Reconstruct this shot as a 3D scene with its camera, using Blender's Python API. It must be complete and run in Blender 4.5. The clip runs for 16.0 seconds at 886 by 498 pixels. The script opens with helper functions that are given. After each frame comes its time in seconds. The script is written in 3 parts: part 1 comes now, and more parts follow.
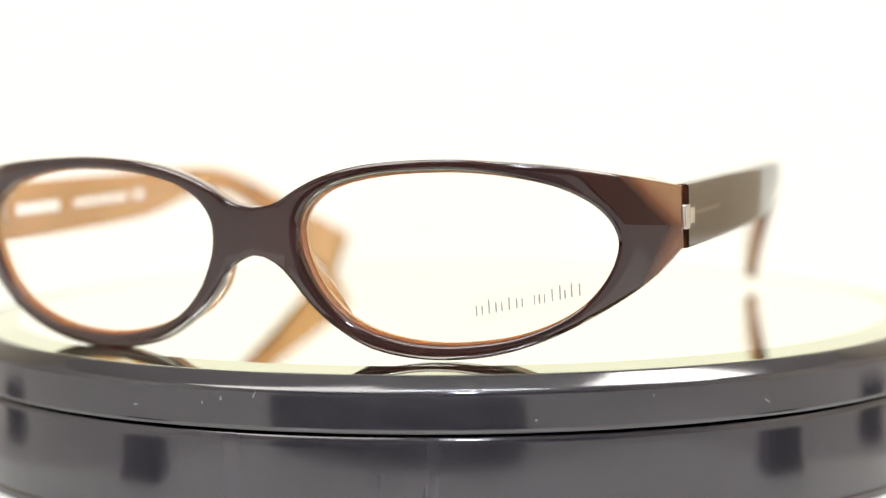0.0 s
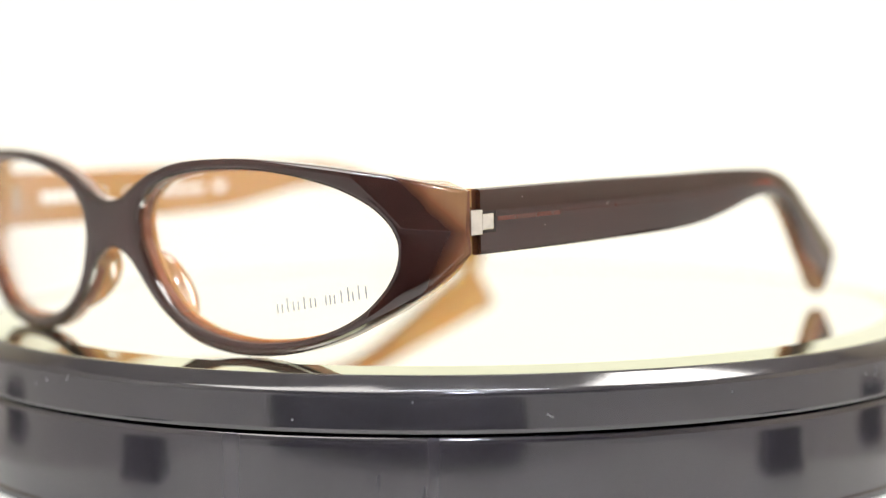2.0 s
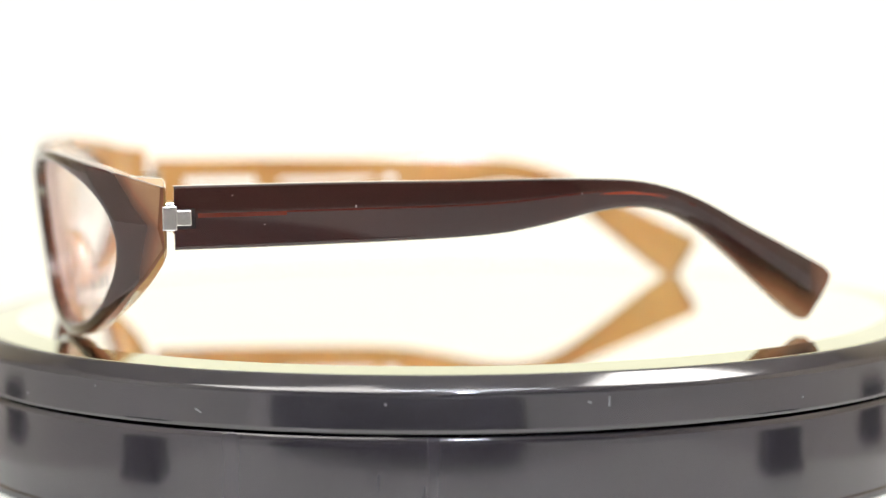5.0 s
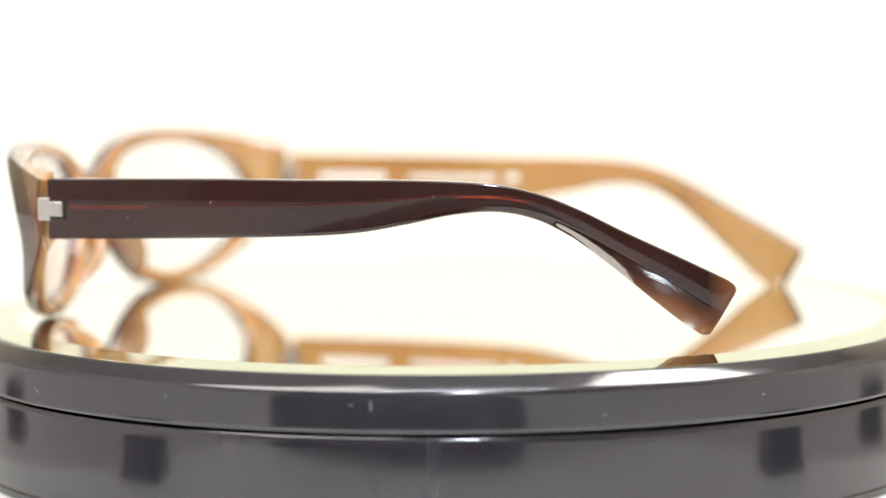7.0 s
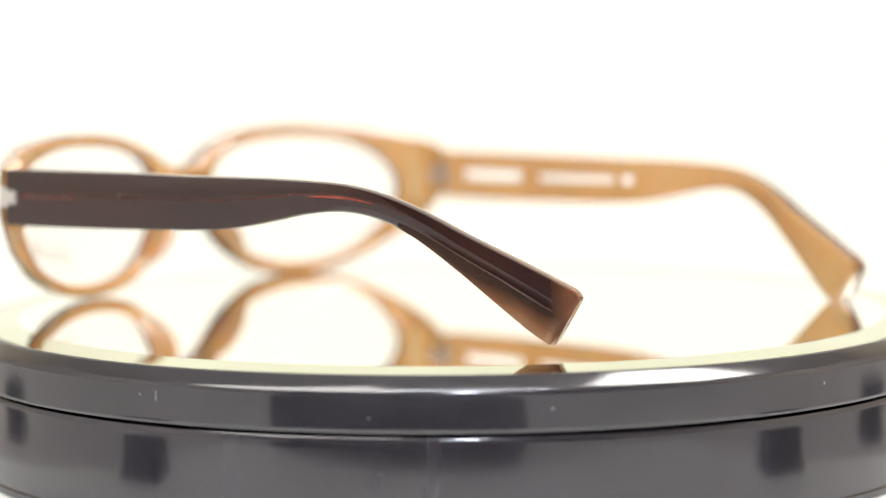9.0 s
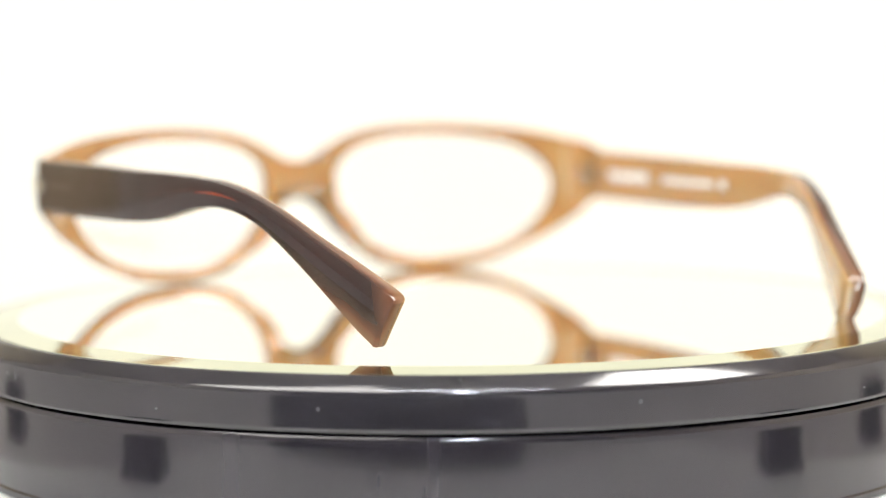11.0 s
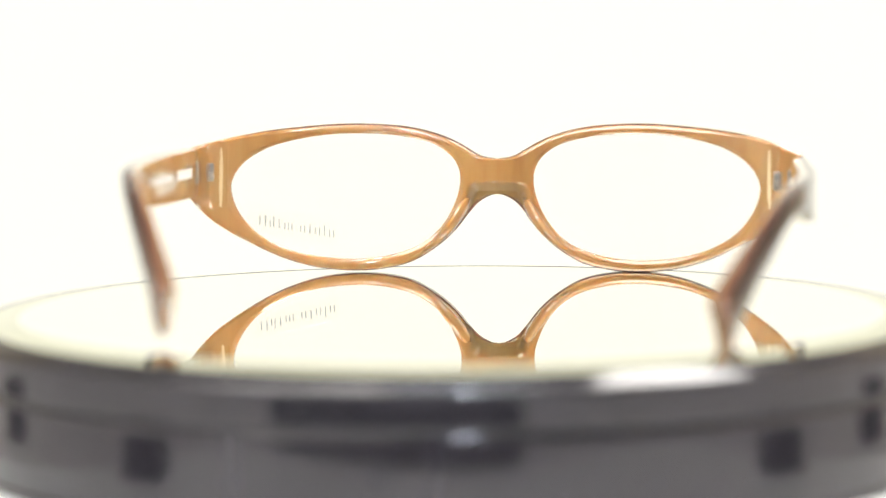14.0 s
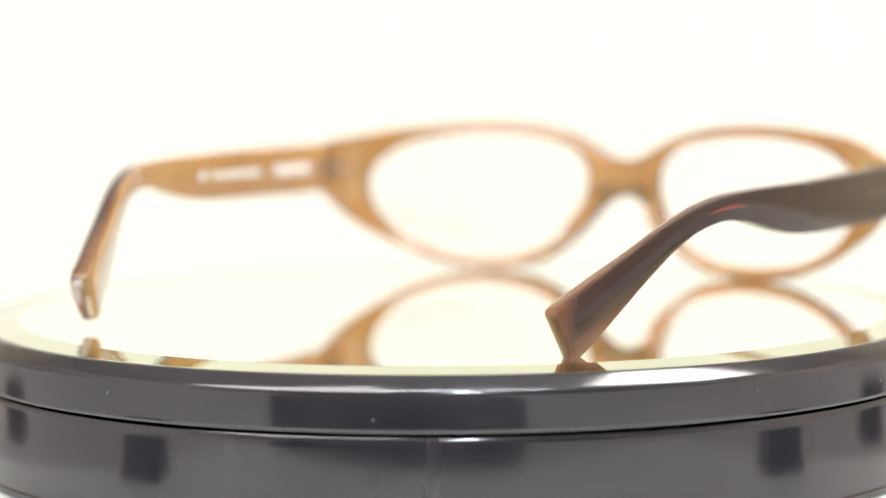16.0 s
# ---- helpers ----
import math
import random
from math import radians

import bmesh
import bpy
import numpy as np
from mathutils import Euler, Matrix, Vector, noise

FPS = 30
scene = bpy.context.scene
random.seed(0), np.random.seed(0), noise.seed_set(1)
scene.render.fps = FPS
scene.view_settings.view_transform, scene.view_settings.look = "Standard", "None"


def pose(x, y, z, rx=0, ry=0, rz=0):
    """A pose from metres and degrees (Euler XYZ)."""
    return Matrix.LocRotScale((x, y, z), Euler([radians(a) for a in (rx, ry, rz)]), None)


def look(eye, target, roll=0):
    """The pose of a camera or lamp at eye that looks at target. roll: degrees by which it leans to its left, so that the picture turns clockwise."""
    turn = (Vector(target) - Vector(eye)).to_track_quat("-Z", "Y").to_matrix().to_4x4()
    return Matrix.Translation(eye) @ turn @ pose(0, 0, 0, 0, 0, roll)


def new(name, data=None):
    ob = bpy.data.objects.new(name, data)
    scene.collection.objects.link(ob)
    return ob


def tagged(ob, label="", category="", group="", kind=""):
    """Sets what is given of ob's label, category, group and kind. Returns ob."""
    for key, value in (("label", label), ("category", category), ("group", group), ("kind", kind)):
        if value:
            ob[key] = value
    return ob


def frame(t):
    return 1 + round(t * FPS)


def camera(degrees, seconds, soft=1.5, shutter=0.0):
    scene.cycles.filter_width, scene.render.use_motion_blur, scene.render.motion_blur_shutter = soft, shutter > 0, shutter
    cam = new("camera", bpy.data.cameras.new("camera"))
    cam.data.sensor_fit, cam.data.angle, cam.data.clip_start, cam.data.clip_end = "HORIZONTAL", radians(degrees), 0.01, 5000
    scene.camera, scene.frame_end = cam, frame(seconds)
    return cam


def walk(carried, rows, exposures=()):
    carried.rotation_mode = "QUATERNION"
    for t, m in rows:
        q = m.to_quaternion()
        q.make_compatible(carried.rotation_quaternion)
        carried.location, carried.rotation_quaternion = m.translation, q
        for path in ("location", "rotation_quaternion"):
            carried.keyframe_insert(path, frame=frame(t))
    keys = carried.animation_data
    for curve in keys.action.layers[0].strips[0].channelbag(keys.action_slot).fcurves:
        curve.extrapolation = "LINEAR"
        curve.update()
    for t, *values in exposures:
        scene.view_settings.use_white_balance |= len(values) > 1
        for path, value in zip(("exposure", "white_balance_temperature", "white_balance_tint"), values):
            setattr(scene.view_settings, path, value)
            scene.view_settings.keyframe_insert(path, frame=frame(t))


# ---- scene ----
cam = camera(20.6, 16.0, soft=1.25)
EYE = (0.0, -0.4962, 0.0564)
YAW, PITCH = radians(-0.19), radians(-5.106)
AIM = (EYE[0] + math.sin(YAW) * math.cos(PITCH), EYE[1] + math.cos(YAW) * math.cos(PITCH), EYE[2] + math.sin(PITCH))
STAND = look(EYE, AIM, -0.475)
walk(cam, [(0.0, STAND), (16.0, STAND)], exposures=[(0.0, 0.0, 6485, 10), (3.0, 0.02, 6480, 10), (9.2, 0.02, 6480, 10), (11.5, 0.0, 6475, 10), (12.5, -0.03, 6475, 10), (16.0, -0.03, 6478, 10)])

MM = 0.001
XC = -3.6          # the spectacles sit this far beside the platter's axis, mm


def turn(t):
    """The platter's turn in degrees at t seconds."""
    return -21.80 - 11.619 * t + 0.0288 * t * (t - 16.0)


# ---------------------------------------------------------------- light
world = bpy.data.worlds.new("studio_air")
scene.world = world
world.use_nodes = True
world.node_tree.nodes["Background"].inputs["Color"].default_value = (1.0, 0.97, 0.92, 1)
world.node_tree.nodes["Background"].inputs["Strength"].default_value = 0.25

BACKDROP_GLOW = 1.12
TOP_PANEL = 20.0
SIDE_FILL = 9.8
SPOT_GLOW = 380.0
TUBE_GLOW = 110.0


# ---------------------------------------------------------------- materials
def material(name):
    m = bpy.data.materials.new(name)
    m.use_nodes = True
    return m, m.node_tree.nodes, m.node_tree.links, m.node_tree.nodes["Principled BSDF"]


def noise_node(nodes, links, scale, detail=4.0, stretch=(1, 1, 1)):
    co = nodes.new("ShaderNodeTexCoord")
    mp = nodes.new("ShaderNodeMapping")
    mp.inputs["Scale"].default_value = stretch
    n = nodes.new("ShaderNodeTexNoise")
    n.inputs["Scale"].default_value = scale
    n.inputs["Detail"].default_value = detail
    links.new(co.outputs["Object"], mp.inputs["Vector"])
    links.new(mp.outputs["Vector"], n.inputs["Vector"])
    return n


def ramp(nodes, links, source, a, b, lo=0.3, hi=0.7):
    r = nodes.new("ShaderNodeValToRGB")
    r.color_ramp.elements[0].position, r.color_ramp.elements[0].color = lo, (*a, 1)
    r.color_ramp.elements[1].position, r.color_ramp.elements[1].color = hi, (*b, 1)
    links.new(source, r.inputs["Fac"])
    return r


def surface(name, a, b, scale, rough=(0.3, 0.5), metallic=0.0, bump=0.0, bump_scale=None, stretch=(1, 1, 1), **more):
    """A varied surface: two colours mixed by noise, uneven roughness and a fine relief."""
    m, nodes, links, p = material(name)
    n = noise_node(nodes, links, scale, 5, stretch)
    links.new(ramp(nodes, links, n.outputs["Fac"], a, b).outputs["Color"], p.inputs["Base Color"])
    n2 = noise_node(nodes, links, scale * 5.3, 4, stretch)
    mr = nodes.new("ShaderNodeMapRange")
    mr.inputs["To Min"].default_value, mr.inputs["To Max"].default_value = rough
    links.new(n2.outputs["Fac"], mr.inputs["Value"])
    links.new(mr.outputs["Result"], p.inputs["Roughness"])
    p.inputs["Metallic"].default_value = metallic
    if bump:
        n3 = noise_node(nodes, links, bump_scale or scale * 8, 3, stretch)
        bp = nodes.new("ShaderNodeBump")
        bp.inputs["Strength"].default_value, bp.inputs["Distance"].default_value = bump, 0.0002
        links.new(n3.outputs["Fac"], bp.inputs["Height"])
        links.new(bp.outputs["Normal"], p.inputs["Normal"])
    for key, value in more.items():
        p.inputs[key.replace("_", " ")].default_value = value
    return m


def glow(name, colour, strength):
    m, nodes, links, p = material(name)
    p.inputs["Base Color"].default_value = (0.05, 0.05, 0.05, 1)
    p.inputs["Roughness"].default_value = 0.9
    p.inputs["Specular IOR Level"].default_value = 0.1
    p.inputs["Emission Color"].default_value = (*colour, 1)
    p.inputs["Emission Strength"].default_value = strength
    return m


def laminate(name):
    """Polished dark acetate over brown over caramel; the attribute "thin" says how far the dark sheet is ground away
    and how translucent its edges look.
    """
    m = surface(name, (0.016, 0.0050, 0.0042), (0.029, 0.0085, 0.0066), 90, (0.05, 0.09), bump=0.015, bump_scale=300, stretch=(1, 0.3, 1),
                Coat_Weight=0.15, Coat_Roughness=0.03, IOR=1.5)
    nodes, links = m.node_tree.nodes, m.node_tree.links
    p = nodes["Principled BSDF"]
    dark = p.inputs["Base Color"].links[0].from_socket
    at = nodes.new("ShaderNodeAttribute")
    at.attribute_name = "thin"
    grain = noise_node(nodes, links, 420, 3, (1, 1, 0.25))
    wob = nodes.new("ShaderNodeMath")
    wob.operation = "MULTIPLY_ADD"
    wob.inputs[1].default_value = 0.16
    links.new(grain.outputs["Fac"], wob.inputs[0])
    shift = nodes.new("ShaderNodeMath")
    shift.operation = "SUBTRACT"
    shift.inputs[1].default_value = 0.08
    links.new(at.outputs["Fac"], shift.inputs[0])
    links.new(shift.outputs[0], wob.inputs[2])
    source = dark
    for lo, hi, colour in ((0.06, 0.55, (0.125, 0.047, 0.022)), (0.50, 1.05, (0.215, 0.115, 0.056))):
        mr = nodes.new("ShaderNodeMapRange")
        mr.inputs["From Min"].default_value, mr.inputs["From Max"].default_value = lo, hi
        links.new(wob.outputs[0], mr.inputs["Value"])
        mx = nodes.new("ShaderNodeMix")
        mx.data_type = "RGBA"
        links.new(mr.outputs["Result"], mx.inputs[0])
        links.new(source, mx.inputs[6])
        mx.inputs[7].default_value = (*colour, 1)
        source = mx.outputs[2]
    links.new(source, p.inputs["Base Color"])
    return m


BROWN = laminate("dark_brown_acetate")
TAN = surface("caramel_acetate", (0.27, 0.130, 0.036), (0.41, 0.222, 0.078), 80, (0.07, 0.13), bump=0.02, bump_scale=400,
              stretch=(1.7, 0.35, 0.3), Coat_Weight=1.0, Coat_Roughness=0.09, IOR=1.5,
              Subsurface_Weight=0.5, Subsurface_Scale=0.004, Subsurface_Radius=(1.0, 0.55, 0.28))
MID_BROWN = surface("brown_acetate", (0.13, 0.045, 0.026), (0.22, 0.085, 0.048), 70, (0.08, 0.16), bump=0.02, bump_scale=400,
                    stretch=(1, 0.35, 0.6), Coat_Weight=0.5, Coat_Roughness=0.03, IOR=1.5)
# pale colour that stands in for the bright line on the end piece's step
STEP_BRIGHT = surface("step_bright_line", (0.52, 0.35, 0.17), (0.78, 0.60, 0.36), 160, (0.07, 0.13), stretch=(1, 1, 0.3), Coat_Weight=1.0, Coat_Roughness=0.09)
CORE = surface("red_core_streak", (0.06, 0.010, 0.005), (0.12, 0.018, 0.008), 60, (0.1, 0.2), Coat_Weight=0.6)
# red of light glowing through the bend, put into a plain colour
BEND_GLOW = surface("painted_red_glow", (0.11, 0.010, 0.004), (0.36, 0.045, 0.010), 300, (0.08, 0.14), stretch=(1, 0.3, 1), Coat_Weight=0.6)
FAINT = surface("faint_core_streak", (0.022, 0.005, 0.0035), (0.075, 0.011, 0.005), 160, (0.08, 0.14), stretch=(1, 0.3, 1), Coat_Weight=0.2)
STEEL = surface("hinge_steel", (0.62, 0.60, 0.57), (0.75, 0.73, 0.70), 600, (0.16, 0.30), metallic=1.0)
BLACK = surface("black_gloss_plastic", (0.015, 0.014, 0.018), (0.023, 0.021, 0.027), 110, (0.07, 0.17), bump=0.006, bump_scale=160,
                stretch=(1, 1, 0.15), IOR=1.7, Specular_Tint=(1.0, 0.985, 0.985, 1))
BASE_BLACK = surface("black_moulded_plastic", (0.014, 0.0125, 0.0165), (0.022, 0.0195, 0.0255), 120, (0.07, 0.18), bump=0.010, bump_scale=260,
                     stretch=(1, 1, 0.12), IOR=1.64, Specular_Tint=(1.0, 0.975, 0.985, 1))
SCUFF = surface("pale_scuff", (0.06, 0.06, 0.065), (0.20, 0.20, 0.205), 900, (0.4, 0.6))
INK = surface("grey_print", (0.22, 0.22, 0.22), (0.32, 0.32, 0.32), 900, (0.5, 0.6))
WHITE_INK = surface("white_print", (0.80, 0.79, 0.76), (0.88, 0.87, 0.84), 900, (0.4, 0.55))
PAPER = surface("white_table_laminate", (0.78, 0.78, 0.76), (0.84, 0.84, 0.82), 14, (0.35, 0.5), bump=0.05, bump_scale=500)
WALL = surface("white_wall_paint", (0.74, 0.72, 0.68), (0.80, 0.78, 0.74), 6, (0.55, 0.75), bump=0.1, bump_scale=200)
WARM_WALL = surface("warm_wall_paint", (0.74, 0.66, 0.57), (0.80, 0.73, 0.64), 6, (0.55, 0.75), bump=0.1, bump_scale=200)
OCHRE_WALL = surface("ochre_wall_paint", (0.62, 0.54, 0.38), (0.70, 0.62, 0.46), 6, (0.55, 0.75), bump=0.1, bump_scale=200)
DIM_WALL = surface("grey_wall_paint", (0.20, 0.19, 0.18), (0.26, 0.25, 0.24), 5, (0.6, 0.8), bump=0.1, bump_scale=200)
DESK = surface("grey_laminate", (0.45, 0.43, 0.425), (0.53, 0.51, 0.50), 14, (0.35, 0.5), bump=0.05, bump_scale=500)
RUBBER = surface("black_rubber", (0.012, 0.012, 0.012), (0.022, 0.021, 0.020), 60, (0.5, 0.7), bump=0.1)

SLOT_SHADE = surface("slot_shade", (0.006, 0.003, 0.003), (0.010, 0.005, 0.004), 200, (0.3, 0.5))
PLATE = surface("dark_grey_plate", (0.06, 0.058, 0.062), (0.10, 0.096, 0.10), 30, (0.5, 0.7), bump=0.1)

MIRROR, _n, _l, _p = material("mirror_silver")
_p.inputs["Metallic"].default_value = 1.0
_p.inputs["Roughness"].default_value = 0.004
_p.inputs["Base Color"].default_value = (0.975, 0.97, 0.90, 1)
BEVEL = surface("mirror_bevel_glass", (0.62, 0.64, 0.45), (0.70, 0.71, 0.52), 40, (0.02, 0.05), metallic=1.0)

# thin clear lens: light goes straight through, with a slight coated sheen
LENS = bpy.data.materials.new("clear_lens")
LENS.use_nodes = True
_n, _l = LENS.node_tree.nodes, LENS.node_tree.links
_n.clear()
_out, _mix = _n.new("ShaderNodeOutputMaterial"), _n.new("ShaderNodeMixShader")
_tr, _gl, _fr = _n.new("ShaderNodeBsdfTransparent"), _n.new("ShaderNodeBsdfGlossy"), _n.new("ShaderNodeLayerWeight")
_tr.inputs["Color"].default_value = (1.0, 1.0, 1.0, 1)
_gl.inputs["Roughness"].default_value = 0.0
_gl.inputs["Color"].default_value = (1.0, 0.88, 0.90, 1)
_pw, _sc = _n.new("ShaderNodeMath"), _n.new("ShaderNodeMath")
_pw.operation, _sc.operation = "POWER", "MULTIPLY_ADD"
_pw.inputs[1].default_value, _sc.inputs[1].default_value, _sc.inputs[2].default_value = 5.0, 0.85, 0.022
_fr.inputs["Blend"].default_value = 0.5
_l.new(_fr.outputs["Facing"], _pw.inputs[0])
_l.new(_pw.outputs[0], _sc.inputs[0])
_l.new(_sc.outputs[0], _mix.inputs["Fac"])
_l.new(_tr.outputs["BSDF"], _mix.inputs[1])
_l.new(_gl.outputs["BSDF"], _mix.inputs[2])
_l.new(_mix.outputs["Shader"], _out.inputs["Surface"])


# ---------------------------------------------------------------- building helpers
def part(name, bm, mat, parent=None, label="", smooth=True, thin=None):
    """Links a bmesh as one mesh object under a thing or a part; thin gives the laminate's browning at a place in mm."""
    if thin:
        layer = bm.verts.layers.float.new("thin")
        for v in bm.verts:
            v[layer] = thin(v.co / MM)
    me = bpy.data.meshes.new(name)
    bmesh.ops.recalc_face_normals(bm, faces=bm.faces[:])
    bm.to_mesh(me)
    bm.free()
    me.materials.append(mat)
    if smooth:
        me.shade_smooth()
        me.set_sharp_from_angle(angle=radians(35))
    ob = new(name, me)
    if parent:
        ob.parent = parent
    if label:
        ob["label"] = label
    return ob


def box(lo, hi, bevel=0.0, segments=2):
    bm = bmesh.new()
    bmesh.ops.create_cube(bm, size=1.0)
    for v in bm.verts:
        v.co = [lo[i] + (v.co[i] + 0.5) * (hi[i] - lo[i]) for i in range(3)]
    if bevel:
        bmesh.ops.bevel(bm, geom=bm.edges[:], offset=bevel, segments=segments, profile=0.5, affect="EDGES")
    return bm


def revolve(profile, steps=192, closed=True):
    """A turned body round z from (radius, height) pairs in mm."""
    bm = bmesh.new()
    rings = []
    for r, z in profile:
        if r < 1e-6:
            rings.append([bm.verts.new((0, 0, z * MM))])
        else:
            rings.append([bm.verts.new((r * MM * math.cos(2 * math.pi * k / steps), r * MM * math.sin(2 * math.pi * k / steps), z * MM))
                          for k in range(steps)])
    pairs = list(zip(rings, rings[1:])) + ([(rings[-1], rings[0])] if closed else [])
    for a, b in pairs:
        for k in range(steps):
            j = (k + 1) % steps
            if len(a) == 1 and len(b) == 1:
                break
            if len(a) == 1:
                bm.faces.new((a[0], b[k], b[j]))
            elif len(b) == 1:
                bm.faces.new((a[k], b[0], a[j]))
            else:
                bm.faces.new((a[k], b[k], b[j], a[j]))
    return bm


def loft(sections, caps=True):
    """A skin over sections, each a list of the same number of points."""
    bm = bmesh.new()
    rows = [[bm.verts.new(p) for p in s] for s in sections]
    for a, b in zip(rows, rows[1:]):
        for k in range(len(a)):
            j = (k + 1) % len(a)
            bm.faces.new((a[k], a[j], b[j], b[k]))
    if caps:
        bm.faces.new(rows[0])
        bm.faces.new(rows[-1])
    return bm


def smooth_line(points, steps):
    """A curve through the points, with steps points on each stretch (Catmull and Rom)."""
    pts = [Vector(p) for p in points]
    pts = [pts[0] * 2 - pts[1]] + pts + [pts[-1] * 2 - pts[-2]]
    out = []
    for i in range(1, len(pts) - 2):
        a, b, c, d = pts[i - 1:i + 3]
        for k in range(steps):
            s = k / steps
            out.append(0.5 * (2 * b + (c - a) * s + (2 * a - 5 * b + 4 * c - d) * s * s + (3 * b - a - 3 * c + d) * s ** 3))
    return out + [pts[-2]]


# ---------------------------------------------------------------- the setting
TABLE = -0.0285
table = part("table_surface", box((-1.0, -0.75, TABLE - 0.033), (1.0, 0.26, TABLE - 0.003), 0.004), DESK)
for lx in (-0.95, 0.95):
    for ly in (-0.70, 0.21):
        part("leg", box((lx - 0.03, ly - 0.03, -0.80), (lx + 0.03, ly + 0.03, TABLE - 0.033), 0.004), DESK, table)
tagged(table, "grey table top under the white board", "table", kind="structure")
board = part("white_board", box((-0.115, -0.166, TABLE - 0.003), (0.119, 0.16, TABLE), 0.0008), PAPER)
tagged(board, "thin white square board under the turntable", "board")
floor = part("floor", box((-1.6, -2.2, -0.85), (1.6, 1.1, -0.80)), DIM_WALL)
tagged(floor, "dull grey floor of the small studio", "floor", kind="structure")
backdrop = part("backdrop", box((-0.72, 0.97, -0.80), (0.60, 1.0, 1.25)), glow("backlit_white_diffuser", (1.0, 0.97, 0.836), BACKDROP_GLOW))
tagged(backdrop, "plain backlit cream white backdrop behind the table", "backdrop", kind="structure")
for name, lo, hi, mat in (("wall_left", (-1.6, -2.2, -0.8), (-1.5, 1.1, 1.25), WALL), ("wall_right", (1.5, -2.2, -0.8), (1.6, 1.1, 1.25), WARM_WALL),
                          ("wall_back", (-1.5, 1.03, -0.8), (1.5, 1.1, 1.25), OCHRE_WALL),
                          ("wall_front", (-1.5, -2.2, -0.8), (1.5, -2.1, 1.25), DIM_WALL)):
    tagged(part(name, box(lo, hi), mat), "plain painted studio wall", "wall", kind="structure")
ceiling = part("ceiling", box((-1.6, -2.2, 1.25), (1.6, 1.1, 1.3)), WALL)
tagged(ceiling, "white painted studio ceiling", "ceiling", kind="structure")


def ceiling_light(x, y, w, d, strength, colour):
    lamp = new("ceiling_light")
    lamp.location = (x, y, 1.25)
    part("frame", box((-w / 2 - 0.02, -d / 2 - 0.02, -0.03), (w / 2 + 0.02, d / 2 + 0.02, -0.002), 0.004), WALL, lamp, "white metal frame")
    part("diffuser", box((-w / 2, -d / 2, -0.038), (w / 2, d / 2, -0.0301), 0.002), glow("lamp_diffuser", colour, strength), lamp, "glowing white diffuser")
    tagged(lamp, "flat white panel lamp glowing on the ceiling, the left one added as fill", "ceiling lamp", "studio panel lamps")
    return lamp


ceiling_light(0.75, -0.05, 0.6, 0.5, TOP_PANEL, (1.0, 0.97, 0.92))
# no lamp is known on this side; added to fill the left
ceiling_light(-0.70, -0.66, 0.92, 0.8, SIDE_FILL, (1.0, 0.97, 0.92))

# unseen tube, added for thin bluish highlights on the chamfer and rims
tube = new("added_tube_lamp")
tube.location = (0.04, -0.58, 1.25)
part("holder", box((-0.34, -0.03, -0.03), (0.34, 0.03, 0.0), 0.004), WALL, tube, "white metal holder")
bm = revolve([(0, -310), (11, -310), (13, -306), (13, 306), (11, 310), (0, 310)], 24, False)
for v in bm.verts:
    v.co = (v.co.z, v.co.y, v.co.x - 0.046)
part("tube", bm, glow("cool_tube_glow", (0.88, 0.94, 1.0), TUBE_GLOW), tube, "cool white glowing tube")
tagged(tube, "cool white tube lamp added on the ceiling for highlight lines", "tube lamp")

spot = new("spot_lamp")
spot.location = (0.05, -0.95, 1.25)
part("ceiling_plate", revolve([(0, 0), (40, 0), (40, -8), (36, -12), (0, -12)], 40, False), RUBBER, spot)
part("stem", box((-0.006, -0.006, -0.42), (0.006, 0.006, -0.010)), RUBBER, spot)
housing = part("housing", revolve([(0, 120), (42, 120), (48, 100), (52, 0), (47, 0), (45, 4), (0, 4)], 40, False), RUBBER, spot)
housing.location = (0, 0.03, -0.50)
housing.rotation_euler = (radians(42), 0, 0)
part("bulb", revolve([(0, 1), (44, 1), (44, 3), (0, 3)], 40, False), glow("cold_white_bulb", (0.80, 0.88, 1.0), SPOT_GLOW), housing, "cold white glowing lamp face")
tagged(spot, "small cold white spot lamp hanging from the ceiling", "spot lamp")

# unseen plate, added so that the rim and drum mirror something dark in front
slab = part("reflected_plate", box((-0.101, -0.44, TABLE - 0.003), (0.036, -0.170, -0.014), 0.008, 4), PLATE)
tagged(slab, "low dark grey plate added out of view to darken the rim's reflection", "plate")


# unseen blocks that stand in for the dark squares mirrored in the drum
def dark_block(x, y, z, h):
    b = new("dark_block")
    b.location = (x, y, z)
    b.rotation_euler = (0, 0, math.atan2(-x, y))
    part("block", box((-0.008, -0.006, 0), (0.008, 0.006, h), 0.0015), PLATE, b)
    part("foot", box((-0.009, -0.007, 0), (0.009, 0.007, 0.002), 0.001), PLATE, b)
    return tagged(b, "small dark grey block out of view, added for the drum's reflections", "block", "blocks round the turntable")


for bx, by, bz, bh in ((-0.101, -0.097, TABLE, 0.0092), (0.1065, -0.0895, TABLE, 0.0092),
                       (-0.158, -0.013, TABLE - 0.003, 0.013), (0.157, -0.031, TABLE - 0.003, 0.013)):
    dark_block(bx, by, bz, bh)

# ---------------------------------------------------------------- the turntable
turntable = tagged(new("turntable"), "round black display turntable with a mirror top", "turntable")
turntable.location = (0, 0, TABLE)
LIFT = -TABLE / MM      # heights below are from the table, the mirror's top at LIFT


def up(profile):
    return [(r, z + LIFT) for r, z in profile]


